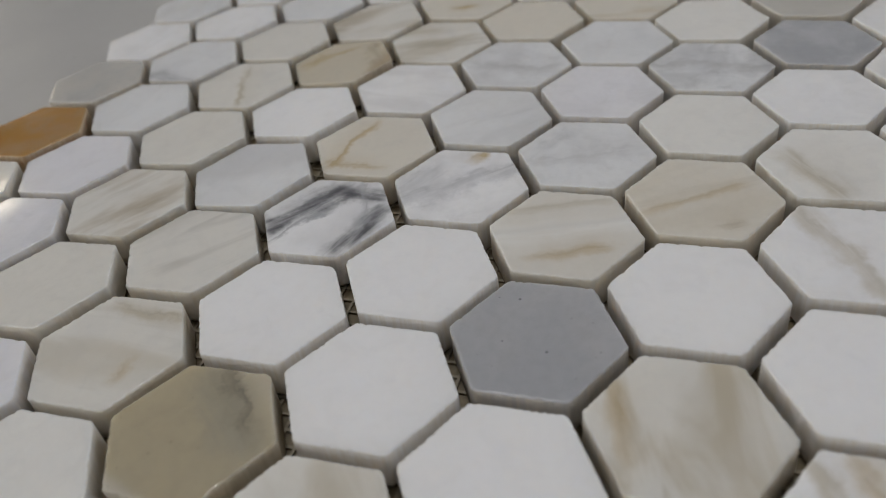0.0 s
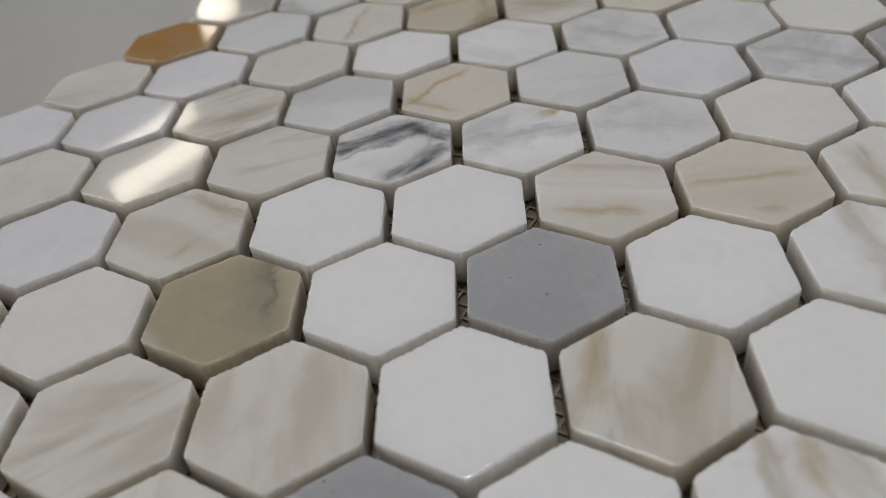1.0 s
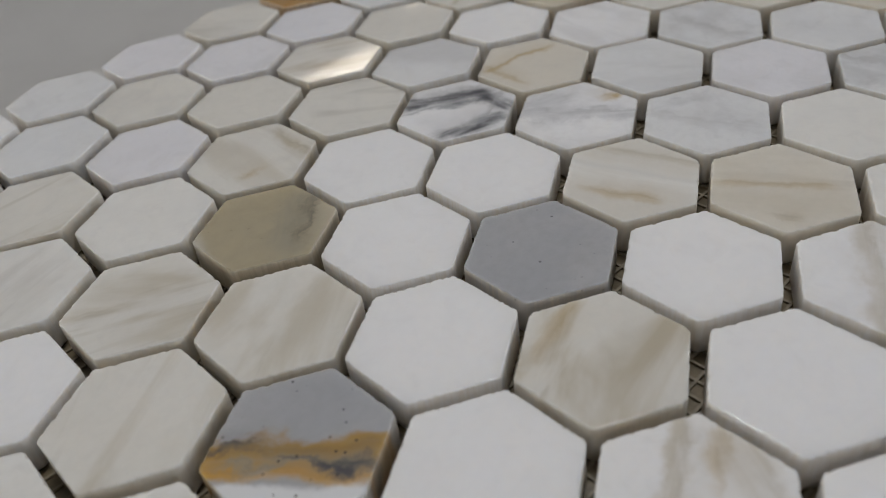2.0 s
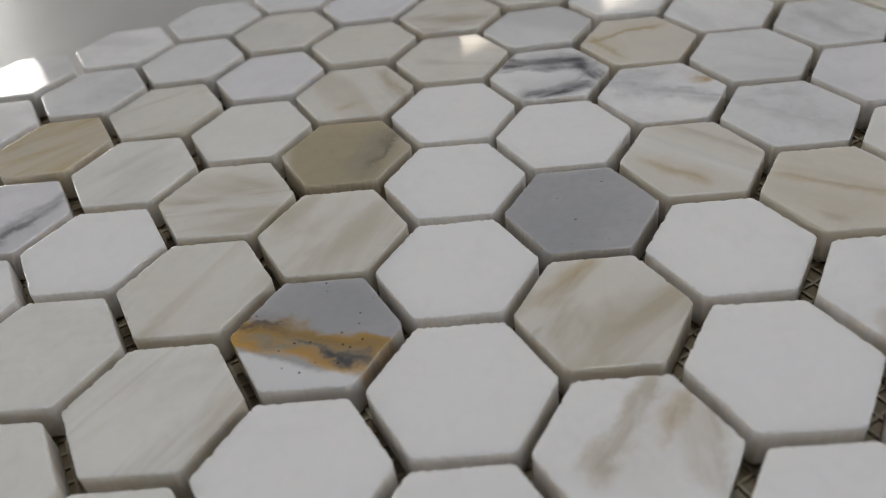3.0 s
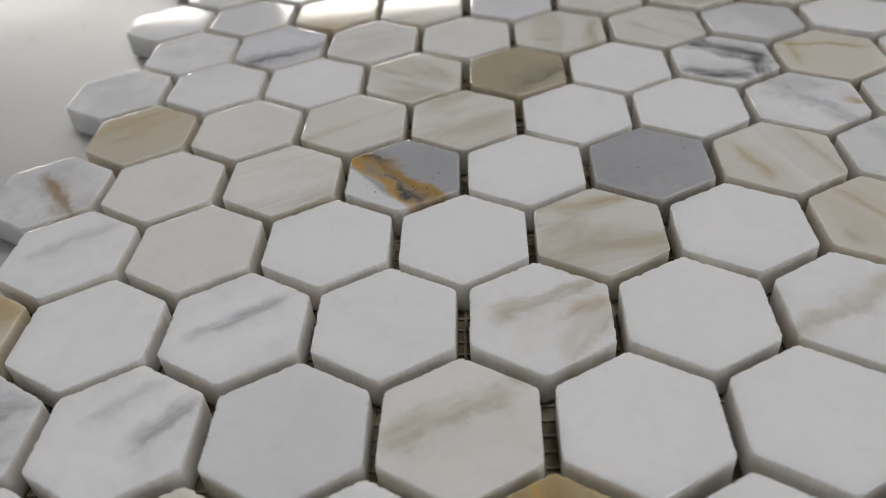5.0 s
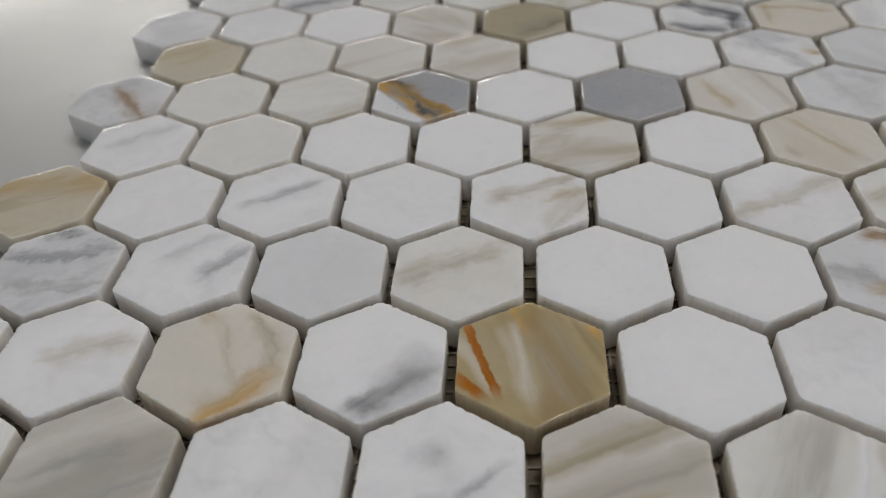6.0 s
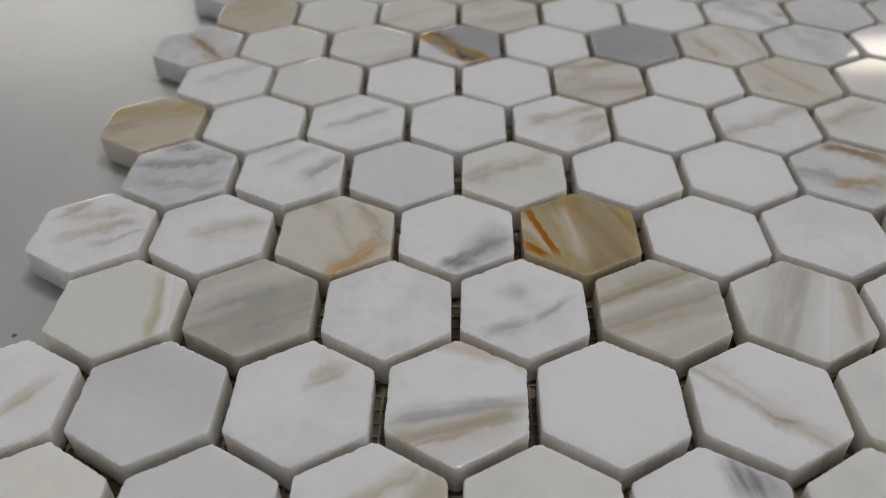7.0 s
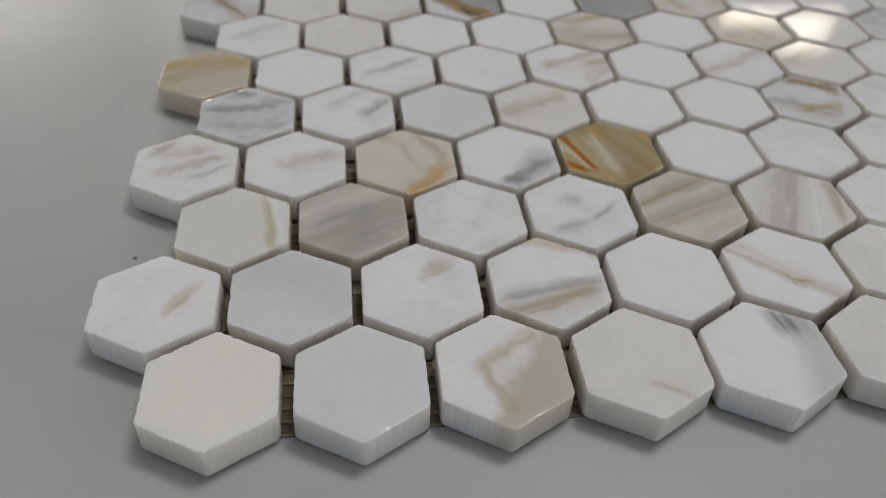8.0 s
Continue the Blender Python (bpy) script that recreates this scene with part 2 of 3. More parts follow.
top = box("tabletop", LAMINATE, -0.75, 1.05, -0.55, 0.75, TABLE - 0.03, TABLE, table, 0.003)
for x in (-0.68, 0.98):
    for y in (-0.48, 0.68):
        box("leg", STEEL, x - 0.02, x + 0.02, y - 0.02, y + 0.02, 0, TABLE - 0.03, table)

# ---- the mosaic sheet ----
sheet = tagged(new("mosaic_sheet"), "sheet of polished white marble hexagon tiles on a net backing", "tile sheet")
sheet.location = (0, 0, TABLE)


def hexagon_mesh(seed):
    """A sawn hexagon with clipped corners, a slightly ragged arris and a polished top."""
    rng = random.Random(seed)
    bm = bmesh.new()
    radius = FLAT / math.sqrt(3)
    corners = [Vector((radius * math.sin(i * math.pi / 3), radius * math.cos(i * math.pi / 3))) * (1 + rng.uniform(-0.012, 0.012)) for i in range(6)]
    outline = []
    for i in range(6):
        a, b = corners[i], corners[(i + 1) % 6]
        for s in (0.025, *[0.06 + 0.04 * k for k in range(23)], 0.975):
            q = a.lerp(b, s)
            if s in (0.025, 0.975):
                q = q * 0.996
            outline.append(q)
    rings = []
    chips = [rng.uniform(0, 0.00009) + (rng.uniform(0.00008, 0.00036) if rng.random() < 0.24 else 0) for _ in outline]
    wob = [rng.uniform(-0.00004, 0.00004) for _ in outline]
    for z, inset, use in ((0, 0.0003, 0), (0.0006, 0, 0), (THICK - 0.00028, 0, 0.4), (THICK - 0.00013, 0.00003, 0.8), (THICK - 0.00004, 0.00009, 1), (THICK, 0.0002, 1), (THICK, 0.0006, 0.2)):
        ring = []
        for q, c, w in zip(outline, chips, wob):
            ring.append(bm.verts.new((*(q * (1 - (inset + c * use + w) / q.length)), z)))
        rings.append(ring)
    n = len(outline)
    for low, high in zip(rings, rings[1:]):
        for i in range(n):
            bm.faces.new((low[i], high[i], high[(i + 1) % n], low[(i + 1) % n]))
    bm.faces.new(rings[-1][::-1])
    bm.faces.new(rings[0])
    bmesh.ops.recalc_face_normals(bm, faces=bm.faces)
    me = bpy.data.meshes.new("tile")
    bm.normal_update()
    bm.to_mesh(me)
    bm.free()
    me.polygons.foreach_set("use_smooth", [True] * len(me.polygons))
    return me


MESHES = [hexagon_mesh(s) for s in range(14)]

# what the singular tiles look like: (row, place in the row) -> label, recipe
SPECIAL = {}


def special(row, place, label="", at=None, **recipe):
    """at: how far the tile lies off its place in the net, in millimetres, and its turn in degrees."""
    SPECIAL[row, place] = (label, at, recipe)


special(0, 0, "warm white marble tile", at=(-0.27, -0.48, -0.2), base=WARM, cloud=0.04)
special(0, 1, "pale grey white tile", at=(0.06, -0.45, 0.1), base=COOL, cloud=0.06)
special(0, 2, "white tile with a tan stain", at=(-0.12, 0.13, -0.5), base=WHITE, veins=[(37, 0.10, 0.07, TAN, 0.5, 0.2, (-0.11, 0.40)), (111, 0.11, 0.07, TAN, 0.5, 0.2, (-0.37, 0.08))], patches=[(244, 0.10, 0.1, SAND, 0.75, 0.5)])
special(0, 3, "cream white tile", at=(0.26, -0.15, -0.5), base=IVORY, cloud=0.1, veins=[(153, 0.18, 0.05, SAND, 0.5, 0.1, (-0.38, -0.12))])
special(0, 4, "white tile with a grey corner", at=(-0.14, -0.01, 0.3), base=WHITE, cloud=0.05, veins=[(99, -0.26, 0.11, (0.22, 0.22, 0.24), 0.85, 0.2, (0.10, 0.36))], patches=[(255, 0.22, 0.12, (0.58, 0.58, 0.60), 0.75, 0.15)])
special(0, 5, "cream white tile", base=IVORY)
special(1, 0, "white tile with a short brown vein", at=(-0.19, -0.34, 0.0), base=WHITE, cloud=0.1, veins=[(53, -0.15, 0.07, TAN, 0.5, 0.15, (-0.03, 0.28))])
special(1, 1, "cool white tile with a grey haze", at=(0.05, -0.38, -0.1), base=COOL, patches=[(334, -0.05, 0.25, SMOKE, 0.28, 0.4)])
special(1, 2, "white tile with a tan smudge", at=(-0.07, -0.26, -0.3), base=WHITE, veins=[(29, 0.15, 0.12, SAND, 0.75, 0.3, (0.11, 0.35))])
special(1, 3, "white tile with grey and olive bands", at=(0.25, 0.05, -0.5), base=WHITE, veins=[(11, -0.09, 0.09, SMOKE, 0.9, 0.1, (-0.43, 0.41)), (16, -0.20, 0.1, SAND, 0.9, 0.15, (-0.46, 0.32)), (19, -0.26, 0.05, TAN, 0.5, 0.15, (-0.37, 0.24))], patches=[(341, 0.37, 0.05, TAN, 0.5, 0.2)])
special(1, 4, "plain white marble tile", at=(0.16, 0.17, -0.9), base=WHITE, cloud=0.02)
special(1, 5, "white tile with a thin orange vein", at=(0.14, 0.06, -0.9), base=WHITE, second=LILAC, cloud=0.2, veins=[(136, 0.09, 0.055, SAND, 0.6, 0.15, None), (149, 0.11, 0.07, BROWN, 0.65, 0.3, (-0.20, -0.04)), (134, 0.02, 0.10, BEIGE, 0.3, 0.3, None)])
special(1, 6, "cream white tile", base=IVORY)
special(2, 0, "cream tile with a tan band", at=(0.06, -0.26, 0.5), base=(0.77, 0.765, 0.73), second=IVORY, cloud=0.2, veins=[(98, -0.29, 0.05, HONEY, 0.7, 0.05, (-0.35, 0.30)), (98, -0.38, 0.08, WHITE, 0.8, 0.05, None)])
special(2, 1, "grey brown streaked marble tile", at=(-0.03, 0.12, 0.2), base=DUSK, second=SAND, cloud=0.3, streak=(24, STONE, 0.4), veins=[(22, 0.05, 0.08, (0.36, 0.36, 0.35), 0.6, 0.35, (-0.35, 0.2)), (30, -0.22, 0.06, (0.40, 0.40, 0.40), 0.5, 0.3, (-0.1, 0.45)), (26, 0.27, 0.12, PEARL, 0.6, 0.2, None)])
special(2, 2, "white tile with faint grey veins", at=(0.00, -0.26, 0.4), base=WHITE, second=SMOKE, cloud=0.25)
special(2, 3, "white tile with grey veins", at=(-0.33, 0.27, -0.6), base=WHITE, cloud=0.15, veins=[(21, -0.17, 0.07, GREY, 0.7, 0.15, (-0.32, -0.08)), (43, -0.17, 0.06, GREY, 0.65, 0.12, (-0.04, 0.27)), (28, 0.13, 0.1, SMOKE, 0.8, 0.2, (-0.05, 0.10))])
special(2, 4, "beige and grey banded tile", at=(-0.12, 0.51, -1.0), base=(0.60, 0.58, 0.535), second=PEARL, cloud=0.3, streak=(27, SAND, 0.3), veins=[(27, 0.23, 0.08, (0.44, 0.38, 0.27), 0.85, 0.08, None), (24, 0.10, 0.06, PEARL, 0.7, 0.08, None), (24, -0.02, 0.10, (0.50, 0.47, 0.42), 0.8, 0.08, None), (22, -0.14, 0.05, TAN, 0.5, 0.08, (-0.46, 0.10)), (24, -0.26, 0.07, PEARL, 0.6, 0.08, None)])
special(2, 5, "white tile with broad grey beige bands", at=(-0.01, 0.21, -0.7), base=IVORY, second=PEARL, cloud=0.2, veins=[(66, 0.10, 0.28, DUSK, 0.95, 0.05, None), (72, -0.18, 0.07, WHITE, 0.7, 0.05, None), (77, -0.36, 0.09, SAND, 0.7, 0.05, (-0.26, 0.39))])
special(2, 6, "white tile", base=WHITE)
special(3, 0, "white tile with brown grey veins", at=(-0.15, 0.29, 0.3), base=WHITE, second=PEARL, cloud=0.3, veins=[(30, -0.01, 0.08, SAND, 0.55, 0.35, (-0.25, 0.35)), (28, 0.20, 0.07, SAND, 0.6, 0.3, (-0.1, 0.3)), (44, 0.33, 0.07, UMBER, 0.45, 0.3, (-0.12, 0.16)), (24, -0.16, 0.05, SMOKE, 0.5, 0.3, (0.0, 0.42))])
special(3, 1, "white tile with a faint beige cloud", at=(-0.14, -0.01, -0.2), base=WHITE, veins=[(24, 0.01, 0.12, SAND, 0.5, 0.3, (-0.16, 0.40))])
special(3, 2, "cream beige tile with an orange corner", at=(0.36, -0.39, 0.2), base=CREAM, cloud=0.15, veins=[(42, -0.39, 0.09, GOLD, 0.75, 0.25, (-0.33, 0.22)), (36, -0.33, 0.1, TAN, 0.5, 0.3, (-0.24, 0.15)), (122, -0.30, 0.06, SAND, 0.8, 0.25, (-0.31, 0.28)), (152, -0.23, 0.06, TAN, 0.6, 0.2, (0.28, 0.42)), (114, -0.06, 0.04, SAND, 0.5, 0.2, (-0.23, 0.30))])
special(3, 3, "white tile with a dark grey blot", at=(-0.14, 0.16, -0.2), base=WHITE, cloud=0.06, veins=[(39, -0.30, 0.10, DARK, 0.85, 0.25, (-0.30, 0.19)), (47, -0.30, 0.17, SMOKE, 0.7, 0.25, (-0.25, 0.28))], patches=[(157, 0.52, 0.03, SMOKE, 0.4, 0.2)])
special(3, 4, "gold brown tile with orange veins", at=(-0.08, 0.43, -0.2), base=(0.47, 0.385, 0.215), second=UMBER, cloud=0.35, streak=(111, (0.36, 0.27, 0.14), 0.8), veins=[(117, 0.32, 0.07, CREAM, 0.6, 0.05, (-0.12, 0.37)), (104, 0.12, 0.05, CREAM, 0.4, 0.05, (-0.31, 0.23)), (110, 0.29, 0.055, RUST, 1, 0.06, (-0.19, 0.46)), (136, 0.43, 0.06, RUST, 1, 0.06, (0.01, 0.24)), (108, -0.04, 0.035, GOLD, 0.6, 0.04, (0.23, 0.50)), (100, 0.06, 0.06, CREAM, 0.75, 0.04, (-0.34, 0.30)), (112, -0.07, 0.035, UMBER, 0.6, 0.05, (-0.40, 0.08)), (110, -0.24, 0.06, UMBER, 0.5, 0.06, (-0.25, 0.33)), (119, -0.48, 0.05, GOLD, 0.8, 0.1, (-0.03, 0.11))])
special(3, 5, "plain white marble tile", at=(0.15, -0.25, -0.7), base=WHITE, cloud=0.03)
special(3, 6, "white tile with a faint grey cloud", base=WHITE, cloud=0.2)
special(4, 0, "grey veined marble tile", base=COOL, second=GREY, cloud=0.4, veins=[(5, 0.15, 0.1, GREY, 0.9, 0.5, (-0.41, 0.35)), (7, -0.18, 0.1, SMOKE, 0.9, 0.5, (-0.27, 0.43)), (12, 0.40, 0.05, DARK, 0.8, 0.3, (-0.10, 0.13))])
special(4, 1, "white tile with a grey smudge", at=(0.04, 0.37, 0.4), base=WHITE, veins=[(45, -0.18, 0.1, GREY, 0.75, 0.3, (0.00, 0.45)), (34, 0.17, 0.08, SMOKE, 0.35, 0.3, (-0.16, 0.34))])
special(4, 2, "cool white marble tile", at=(0.08, 0.07, 1.0), base=COOL, cloud=0.1)
special(4, 3, "cream tile with beige patches", at=(-0.06, -0.11, -0.2), base=IVORY, veins=[(28, 0.09, 0.16, SAND, 0.6, 0.5, (-0.41, 0.36)), (144, -0.49, 0.06, UMBER, 0.6, 0.3, (-0.18, 0.03))])
special(4, 4, "plain white marble tile", at=(0.23, 0.12, -0.4), base=WHITE, cloud=0.05)
special(4, 5, "plain white marble tile", at=(-0.00, 0.50, -1.4), base=WHITE, cloud=0.03)
special(4, 6, "white tile with gold brown veins", base=COOL, veins=[(154, -0.32, 0.1, BROWN, 0.85, 0.4, (-0.26, 0.26)), (149, 0.20, 0.12, SMOKE, 0.8, 0.4, (-0.27, 0.48)), (6, -0.16, 0.1, TAN, 0.85, 0.4, (-0.22, 0.23))])
special(5, 0, "tan streaked marble tile", base=BEIGE, second=UMBER, cloud=0.2, streak=(27, TAN, 0.7))
special(5, 1, "white marble tile", at=(0.14, -0.24, 0.2), base=WHITE, cloud=0.08)
special(5, 2, "white tile with a grey vein", at=(0.09, 0.38, -0.1), base=WHITE, veins=[(33, 0.06, 0.06, GREY, 0.6, 0.2, (-0.28, 0.36)), (26, 0.09, 0.05, SMOKE, 0.7, 0.1, (0.02, 0.24))])
special(5, 3, "white marble tile", at=(-0.01, 0.28, 0.4), base=WHITE, cloud=0.1)
special(5, 4, "white tile with a beige brown vein", at=(0.10, 0.30, -0.1), base=WHITE, second=PEARL, cloud=0.25, veins=[(27, 0.09, 0.11, SAND, 0.65, 0.35, (-0.27, 0.52)), (32, -0.12, 0.07, TAN, 0.55, 0.3, (0.12, 0.46)), (58, -0.33, 0.10, SAND, 0.4, 0.3, (-0.3, 0.3))])
special(5, 5, "plain white marble tile", at=(-0.15, 0.09, -1.1), base=WHITE, cloud=0.03)
special(5, 6, "white tile with a grey beige band", base=WHITE, veins=[(26, 0.05, 0.13, SAND, 0.5, 0.3, None)])
special(5, 7, "white tile with grey beige bands", base=IVORY, veins=[(33, 0.21, 0.12, SAND, 0.6, 0.2, (-0.39, 0.28))])
special(5, 8, "white marble tile", base=WHITE, cloud=0.1)
special(5, 9, "blue grey marble tile", base=GREY, second=COOL, cloud=0.3)
special(5, 10, "pale grey beige tile", base=DUSK, cloud=0.2)
special(6, 0, "white tile with faint grey streaks", base=WHITE, veins=[(34, 0.13, 0.1, SMOKE, 0.4, 0.3, (-0.23, 0.44))])
special(6, 1, "cream white marble tile", base=IVORY, cloud=0.1)
special(6, 2, "plain white marble tile", at=(0.02, 0.17, 0.6), base=WHITE, cloud=0.03)
special(6, 3, "plain white marble tile", at=(0.18, -0.09, -0.1), base=WHITE, cloud=0.02)
special(6, 4, "beige banded marble tile", at=(-0.15, 0.21, -0.1), base=PEARL, streak=(18, SAND, 0.75), veins=[(14, 0.34, 0.06, TAN, 0.5, 0.1, (-0.18, 0.31))])
special(6, 5, "plain white marble tile", at=(0.01, -0.02, -1.0), base=WHITE, cloud=0.03)
special(6, 6, "cream tile with tan lines", at=(0.02, 0.06, -0.1), base=CREAM, second=PEARL, cloud=0.3, streak=(122, SAND, 0.2), veins=[(122, 0.00, 0.05, TAN, 0.4, 0.12, (-0.30, 0.42)), (112, 0.36, 0.06, UMBER, 0.5, 0.2, (-0.15, 0.0))])
special(6, 7, "cream white marble tile", base=IVORY, cloud=0.1)
special(6, 8, "pale grey tile with darker clouds", base=COOL, second=GREY, cloud=0.55, veins=[(88, -0.01, 0.12, SMOKE, 0.6, 0.5, None)])
special(6, 9, "cream white marble tile", base=IVORY, cloud=0.1)
special(7, 0, "grey tile with a reddish brown vein", base=COOL, second=GREY, cloud=0.4, veins=[(128, -0.05, 0.1, BROWN, 0.75, 0.3, (-0.51, 0.25))])
special(7, 1, "cream white marble tile", base=IVORY, cloud=0.12)
special(7, 2, "cream tile with beige streaks", at=(0.11, 0.06, -0.0), base=IVORY, streak=(29, SAND, 0.55))
special(7, 3, "grey tile with an orange band and dark veins", at=(0.15, 0.10, -0.0), base=GREY, second=SMOKE, cloud=0.5, veins=[(134, 0.09, 0.17, AMBER, 1, 0.22, None), (128, 0.22, 0.045, GOLD, 0.7, 0.15, None), (122, 0.10, 0.05, STONE, 0.8, 0.3, (-0.44, 0.09)), (138, 0.00, 0.045, DARK, 0.95, 0.35, (0.20, 0.51)), (119, 0.09, 0.05, DARK, 0.95, 0.5, (-0.44, 0.02)), (134, 0.13, 0.04, STONE, 0.7, 0.5, (0.01, 0.39))], patches=[(131, 0.27, 0.025, COOL, 0.95, 0.2)], dots=0.9)
special(7, 4, "plain white marble tile", at=(0.04, 0.02, 0.1), base=WHITE, cloud=0.02)
special(7, 5, "grey marble tile with dark specks", at=(0.09, 0.16, -0.7), base=GREY, second=SMOKE, cloud=0.6, dots=0.6)
special(7, 6, "white tile with beige bands", at=(0.07, 0.04, -1.0), base=(0.71, 0.685, 0.64), second=PEARL, cloud=0.25, veins=[(109, -0.02, 0.17, IVORY, 0.85, 0.1, None), (109, 0.22, 0.06, TAN, 0.5, 0.15, (-0.25, 0.25)), (109, -0.30, 0.07, SAND, 0.4, 0.1, None)])
special(7, 7, "pale grey veined tile", at=(0.01, -0.02, 0.4), base=COOL, second=SMOKE, cloud=0.35, veins=[(109, 0.04, 0.12, SMOKE, 0.35, 0.5, (-0.37, 0.42)), (139, -0.29, 0.08, GREY, 0.3, 0.4, (-0.13, 0.20))])
special(7, 8, "pale cool marble tile", base=LILAC, second=SMOKE, cloud=0.2)
special(7, 9, "cool white marble tile", base=COOL, cloud=0.2)
special(7, 10, "beige tile with tan lines", base=CREAM, streak=(93, TAN, 0.4))
special(8, 0, "tan streaked marble tile", base=BEIGE, cloud=0.2, streak=(31, TAN, 0.75))
special(8, 1, "cream white marble tile", base=IVORY, second=DUSK, cloud=0.3)
special(8, 2, "cream tile with beige streaks", at=(0.02, 0.12, -0.1), base=PEARL, second=IVORY, cloud=0.25, streak=(35, SAND, 0.5))
special(8, 3, "cream tile with beige streaks", at=(-0.08, -0.35, 0.1), base=PEARL, second=IVORY, cloud=0.25, streak=(34, SAND, 0.5))
special(8, 4, "plain white marble tile", at=(-0.18, -0.23, -0.1), base=WHITE, cloud=0.02)
special(8, 5, "plain white marble tile", at=(-0.15, -0.09, -0.7), base=WHITE, cloud=0.05)
special(8, 6, "white tile with grey veins and an orange fleck", at=(-0.16, -0.08, -0.2), base=WHITE, second=SMOKE, cloud=0.3, veins=[(130, -0.03, 0.13, GREY, 0.5, 0.5, None), (150, -0.31, 0.12, GREY, 0.45, 0.4, (-0.12, 0.29)), (157, -0.08, 0.06, TAN, 0.95, 0.2, (-0.48, -0.31))])
special(8, 8, "pale grey marble tile", base=COOL, second=SMOKE, cloud=0.4, veins=[(79, 0.08, 0.15, SMOKE, 0.5, 0.4, (-0.39, 0.41))])
special(8, 9, "cream marble tile", base=CREAM, cloud=0.1)
special(9, 0, "white marble tile", base=WHITE, second=GREY, cloud=0.3)
special(9, 1, "white marble tile", base=WHITE)
special(9, 2, "plain white marble tile", base=WHITE, cloud=0.04)
special(9, 3, "cream tile with beige streaks", at=(0.05, -0.36, -0.3), base=PEARL, streak=(152, SAND, 0.6))
special(9, 4, "olive beige marble tile with a greyish middle", at=(0.15, -0.21, -0.1), base=OLIVE, second=STONE, cloud=0.25, veins=[(49, -0.20, 0.16, STONE, 0.55, 0.3, (-0.35, 0.35)), (45, -0.30, 0.05, (0.19, 0.18, 0.16), 0.6, 0.4, (-0.2, 0.35))], patches=[(73, 0.45, 0.05, DUSK, 0.6, 0.1), (232, 0.37, 0.08, BEIGE, 0.5, 0.1)], dots=0.15)
special(9, 5, "plain white marble tile", at=(-0.09, -0.28, -0.0), base=WHITE, cloud=0.06)
special(9, 6, "white tile with bold dark grey veins", at=(-0.14, -0.03, 0.0), base=WHITE, second=COOL, cloud=0.15, veins=[(140, -0.20, 0.15, DARK, 0.95, 0.35, (-0.34, 0.45)), (84, -0.30, 0.09, DARK, 0.85, 0.35, (-0.38, 0.02)), (150, -0.10, 0.06, GREY, 0.8, 0.4, (-0.05, 0.45)), (161, 0.34, 0.12, DARK, 0.95, 0.35, (-0.30, 0.36)), (12, -0.27, 0.05, GREY, 0.7, 0.35, (-0.16, 0.50))])
special(9, 7, "cream tile with a tan vein along its edge", base=CREAM, veins=[(171, -0.19, 0.05, TAN, 0.7, 0.3, (-0.37, 0.42)), (91, 0.32, 0.05, TAN, 0.6, 0.3, (-0.13, 0.27))])
special(9, 9, "beige marble tile", base=PEARL, streak=(117, SAND, 0.6))
special(9, 10, "cream tile with a tan fleck", base=CREAM, veins=[(109, 0.17, 0.08, TAN, 0.8, 0.2, (-0.07, 0.14))])
special(10, 0, "white marble tile", base=WHITE, second=GREY, cloud=0.25)
special(10, 1, "white tile with a dark grey vein", base=LILAC, cloud=0.25, veins=[(26, -0.21, 0.13, GREY, 0.9, 0.4, None), (22, -0.28, 0.06, DARK, 0.6, 0.4, (-0.4, 0.2))])
special(10, 2, "cream white marble tile", base=IVORY, streak=(22, DUSK, 0.4))
special(10, 3, "cream white marble tile", base=IVORY, cloud=0.1)
special(10, 4, "cream tile with pinkish brown veins", base=PEARL, streak=(86, SAND, 0.35), veins=[(83, -0.33, 0.07, SAND, 0.7, 0.3, (-0.36, 0.21)), (173, 0.20, 0.05, TAN, 0.45, 0.3, (0.00, 0.18))])
special(10, 5, "cream tile with grey streaks", base=PEARL, second=SMOKE, streak=(135, DUSK, 0.7))
special(10, 6, "white tile with a grey cloud", base=COOL, patches=[(284, -0.01, 0.15, SMOKE, 0.4, 0.4)])
special(10, 7, "plain white marble tile", base=WHITE, cloud=0.04)
special(10, 8, "tan brown marble tile", base=BEIGE, veins=[(35, -0.32, 0.1, UMBER, 0.8, 0.4, (-0.45, 0.23)), (127, -0.22, 0.1, TAN, 0.6, 0.4, (-0.21, 0.33))], patches=[(173, 0.40, 0.08, BROWN, 0.5, 0.3)])
special(10, 9, "beige tile with brown streaks", base=PEARL, streak=(116, UMBER, 0.6))
special(11, 2, "tan streaked marble tile", base=BEIGE, cloud=0.2, streak=(7, TAN, 0.75))
special(11, 3, "cream tile with beige streaks", base=PEARL, streak=(0, SAND, 0.4))
special(11, 4, "cool white marble tile", base=LILAC, cloud=0.1)
special(11, 5, "cream white marble tile", base=PEARL, second=DUSK, cloud=0.2)
special(11, 6, "beige streaked marble tile", base=PEARL, streak=(151, UMBER, 0.6))
special(11, 7, "cream white marble tile", base=PEARL, cloud=0.1)
special(11, 8, "cream tile with a tan vein", base=PEARL, veins=[(20, 0.02, 0.06, SAND, 0.8, 0.2, (-0.44, 0.36))])
special(11, 9, "white marble tile", base=PEARL, cloud=0.1)
special(11, 10, "white marble tile", base=COOL)
special(12, 2, "pale grey marble tile", base=COOL, second=SMOKE, cloud=0.3)
special(12, 3, "cool white marble tile", base=COOL)
special(12, 4, "cream marble tile", base=PEARL, cloud=0.2)
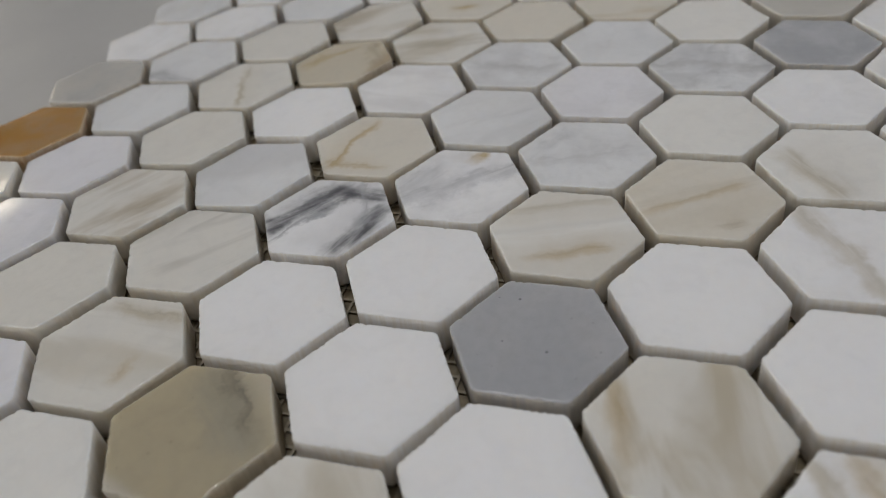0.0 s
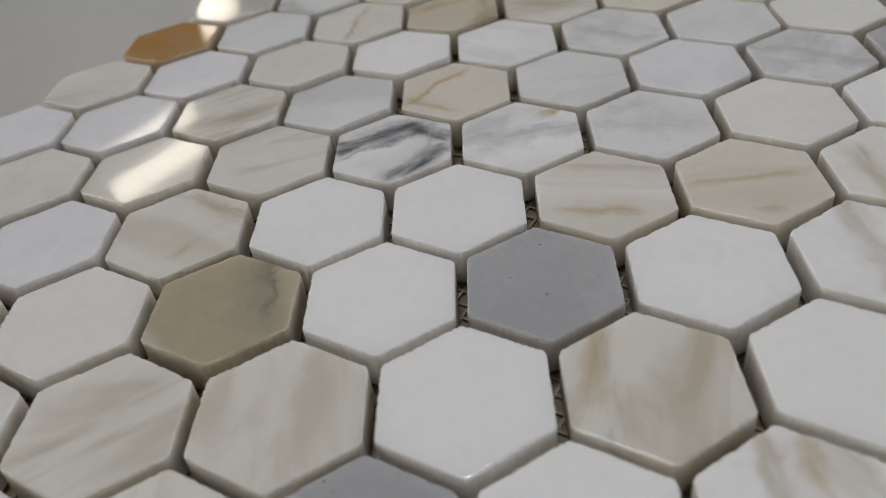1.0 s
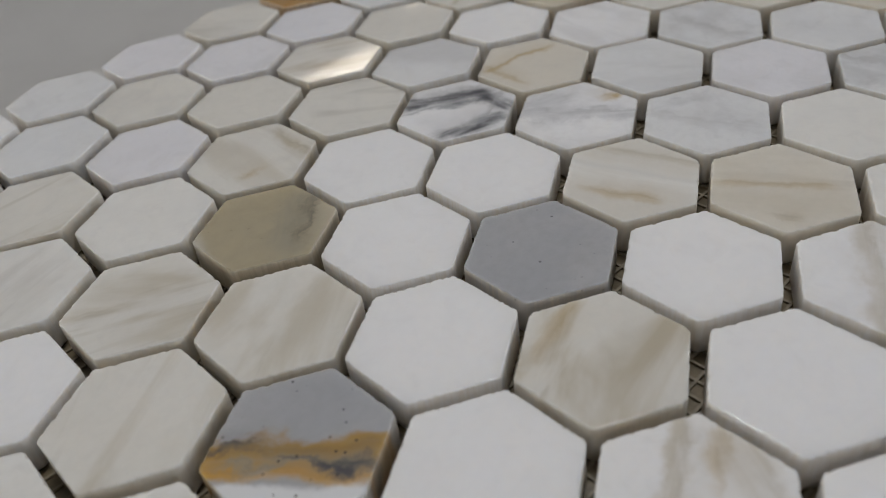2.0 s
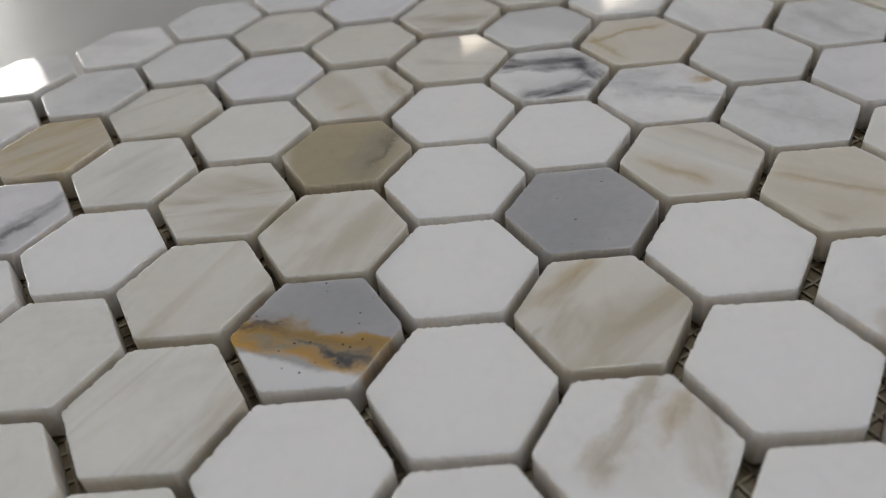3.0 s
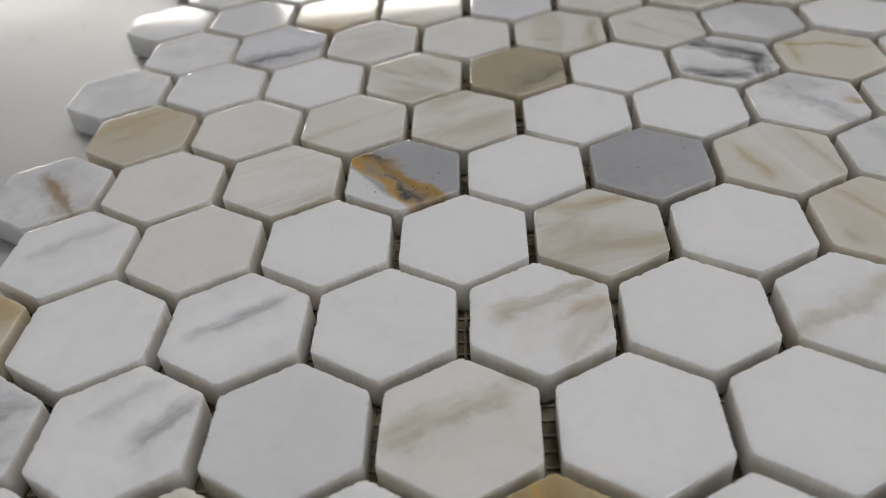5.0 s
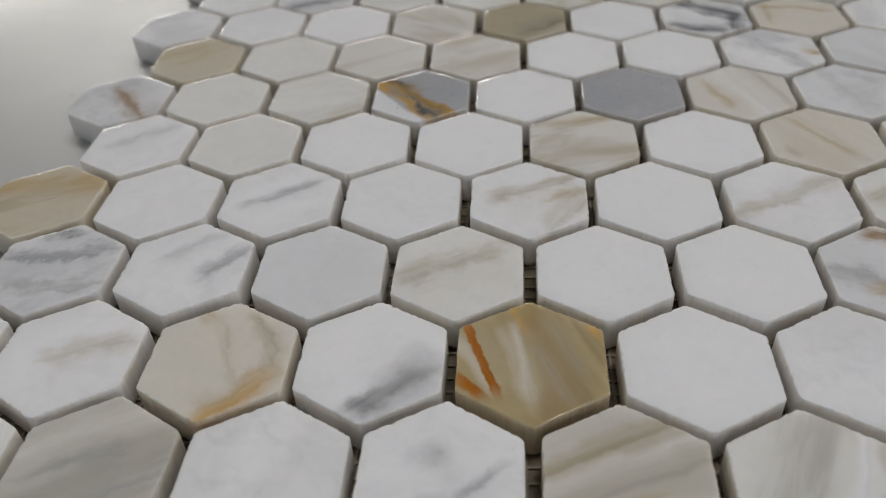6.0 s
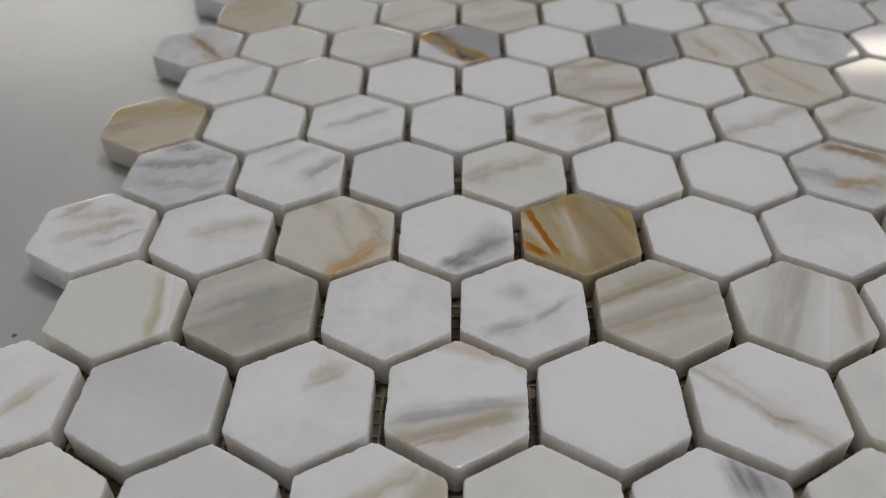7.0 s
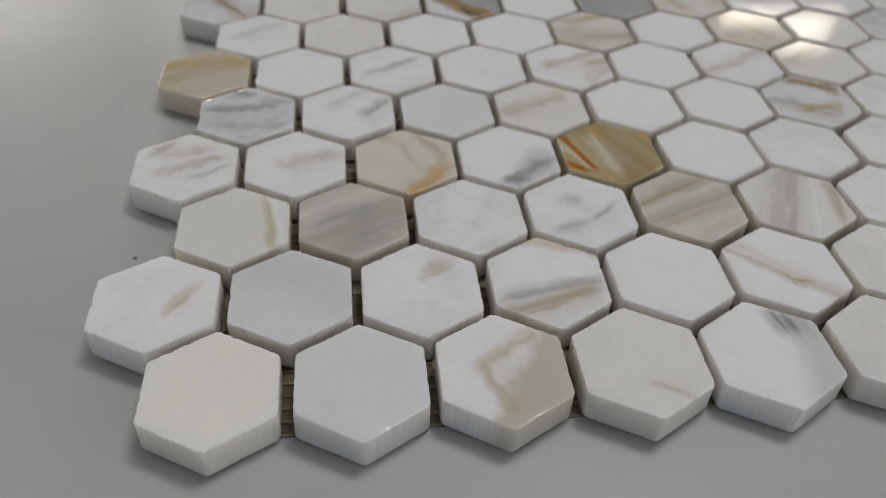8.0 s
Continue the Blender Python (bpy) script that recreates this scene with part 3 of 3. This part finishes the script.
special(12, 5, "cool white tile with a grey cloud", base=LILAC, second=GREY, cloud=0.25)
special(12, 6, "white marble tile", base=LILAC, cloud=0.12)
special(12, 7, "white marble tile", base=COOL)
special(12, 8, "white tile with a dark grey corner", base=COOL, veins=[(67, 0.41, 0.12, GREY, 0.8, 0.3, (-0.45, 0.15))])
special(12, 9, "white marble tile", base=WHITE)
special(13, 4, "grey white marble tile", base=COOL, cloud=0.2)
special(13, 5, "cool white marble tile", base=LILAC)
special(13, 6, "cream tile with a grey streak", base=PEARL, streak=(127, DUSK, 0.6))
special(13, 7, "orange brown marble tile", base=ORANGE, second=UMBER, cloud=0.3)
special(13, 8, "grey marble tile", base=DUSK, second=GREY, cloud=0.4)


def lay_tile(row, place, label, at, material, rng):
    me = MESHES[rng.randrange(len(MESHES))]
    if not me.materials:
        me.materials.append(material)
    ob = new("tile", me)
    ob.material_slots[0].link = "OBJECT"
    ob.material_slots[0].material = material
    ob.parent = sheet
    dx, dy, turn = at or (rng.gauss(0, 0.2), rng.gauss(0, 0.2), rng.gauss(0, 0.5))
    ob.location = ((place - 0.5 * (row % 2)) * PITCH + dx / 1000, row * ROW_STEP + dy / 1000, NET + rng.uniform(0, 0.00015))
    # the last rows are tilted outwards so that fewer of them mirror the windows
    lean = 3.2 if row == 10 and place > 5 else 1.7 if row > 10 else 0.0
    ob.rotation_euler = (radians(rng.gauss(0, 0.3) - lean), radians(rng.gauss(0, 0.35)), radians(turn))
    tagged(ob, label)


tile_rng = random.Random(5)
COMMON = []
for s in range(16):
    COMMON.append(marble(900 + s, WHITE if s % 3 else COOL, SMOKE if s % 2 else DUSK, 0.1 + 0.02 * (s % 5),
                         (tile_rng.uniform(0, 180), DUSK if s % 2 else SMOKE, 0.15 + 0.05 * (s % 4)) if s % 4 else None))
for row in range(N_ROWS):
    for place in range(N_COLS):
        label, at, recipe = SPECIAL.get((row, place), ("", None, None))
        seed = row * 40 + place
        material = marble(seed, **recipe) if recipe is not None else COMMON[tile_rng.randrange(16)]
        lay_tile(row, place, label, at, material, tile_rng)

# the net under the tiles
bm = bmesh.new()
w, d = 0.0005, 0.0031
x0, x1, y0, y1 = -0.38 * PITCH, (N_COLS - 1.15) * PITCH, -0.25 * PITCH, (N_ROWS - 1) * ROW_STEP + 0.25 * PITCH
for i in range(int((x1 - x0) / d) + 1):
    add_box(bm, x0 + i * d, x0 + i * d + w, y0, y1, 0.0001, 0.00055)
for i in range(int((y1 - y0) / d) + 1):
    add_box(bm, x0, x1, y0 + i * d, y0 + i * d + w, 0.00012, 0.00052)
film_bm = bmesh.new()
add_box(film_bm, x0, x1, y0, y1, 0.00004, 0.00008)
part("adhesive_film", film_bm, GLUE, sheet, "brownish adhesive film between the tiles")
tagged(part("backing_net", bm, FIBRE, sheet, "pale glass-fibre net under the tiles"), kind="stuff")
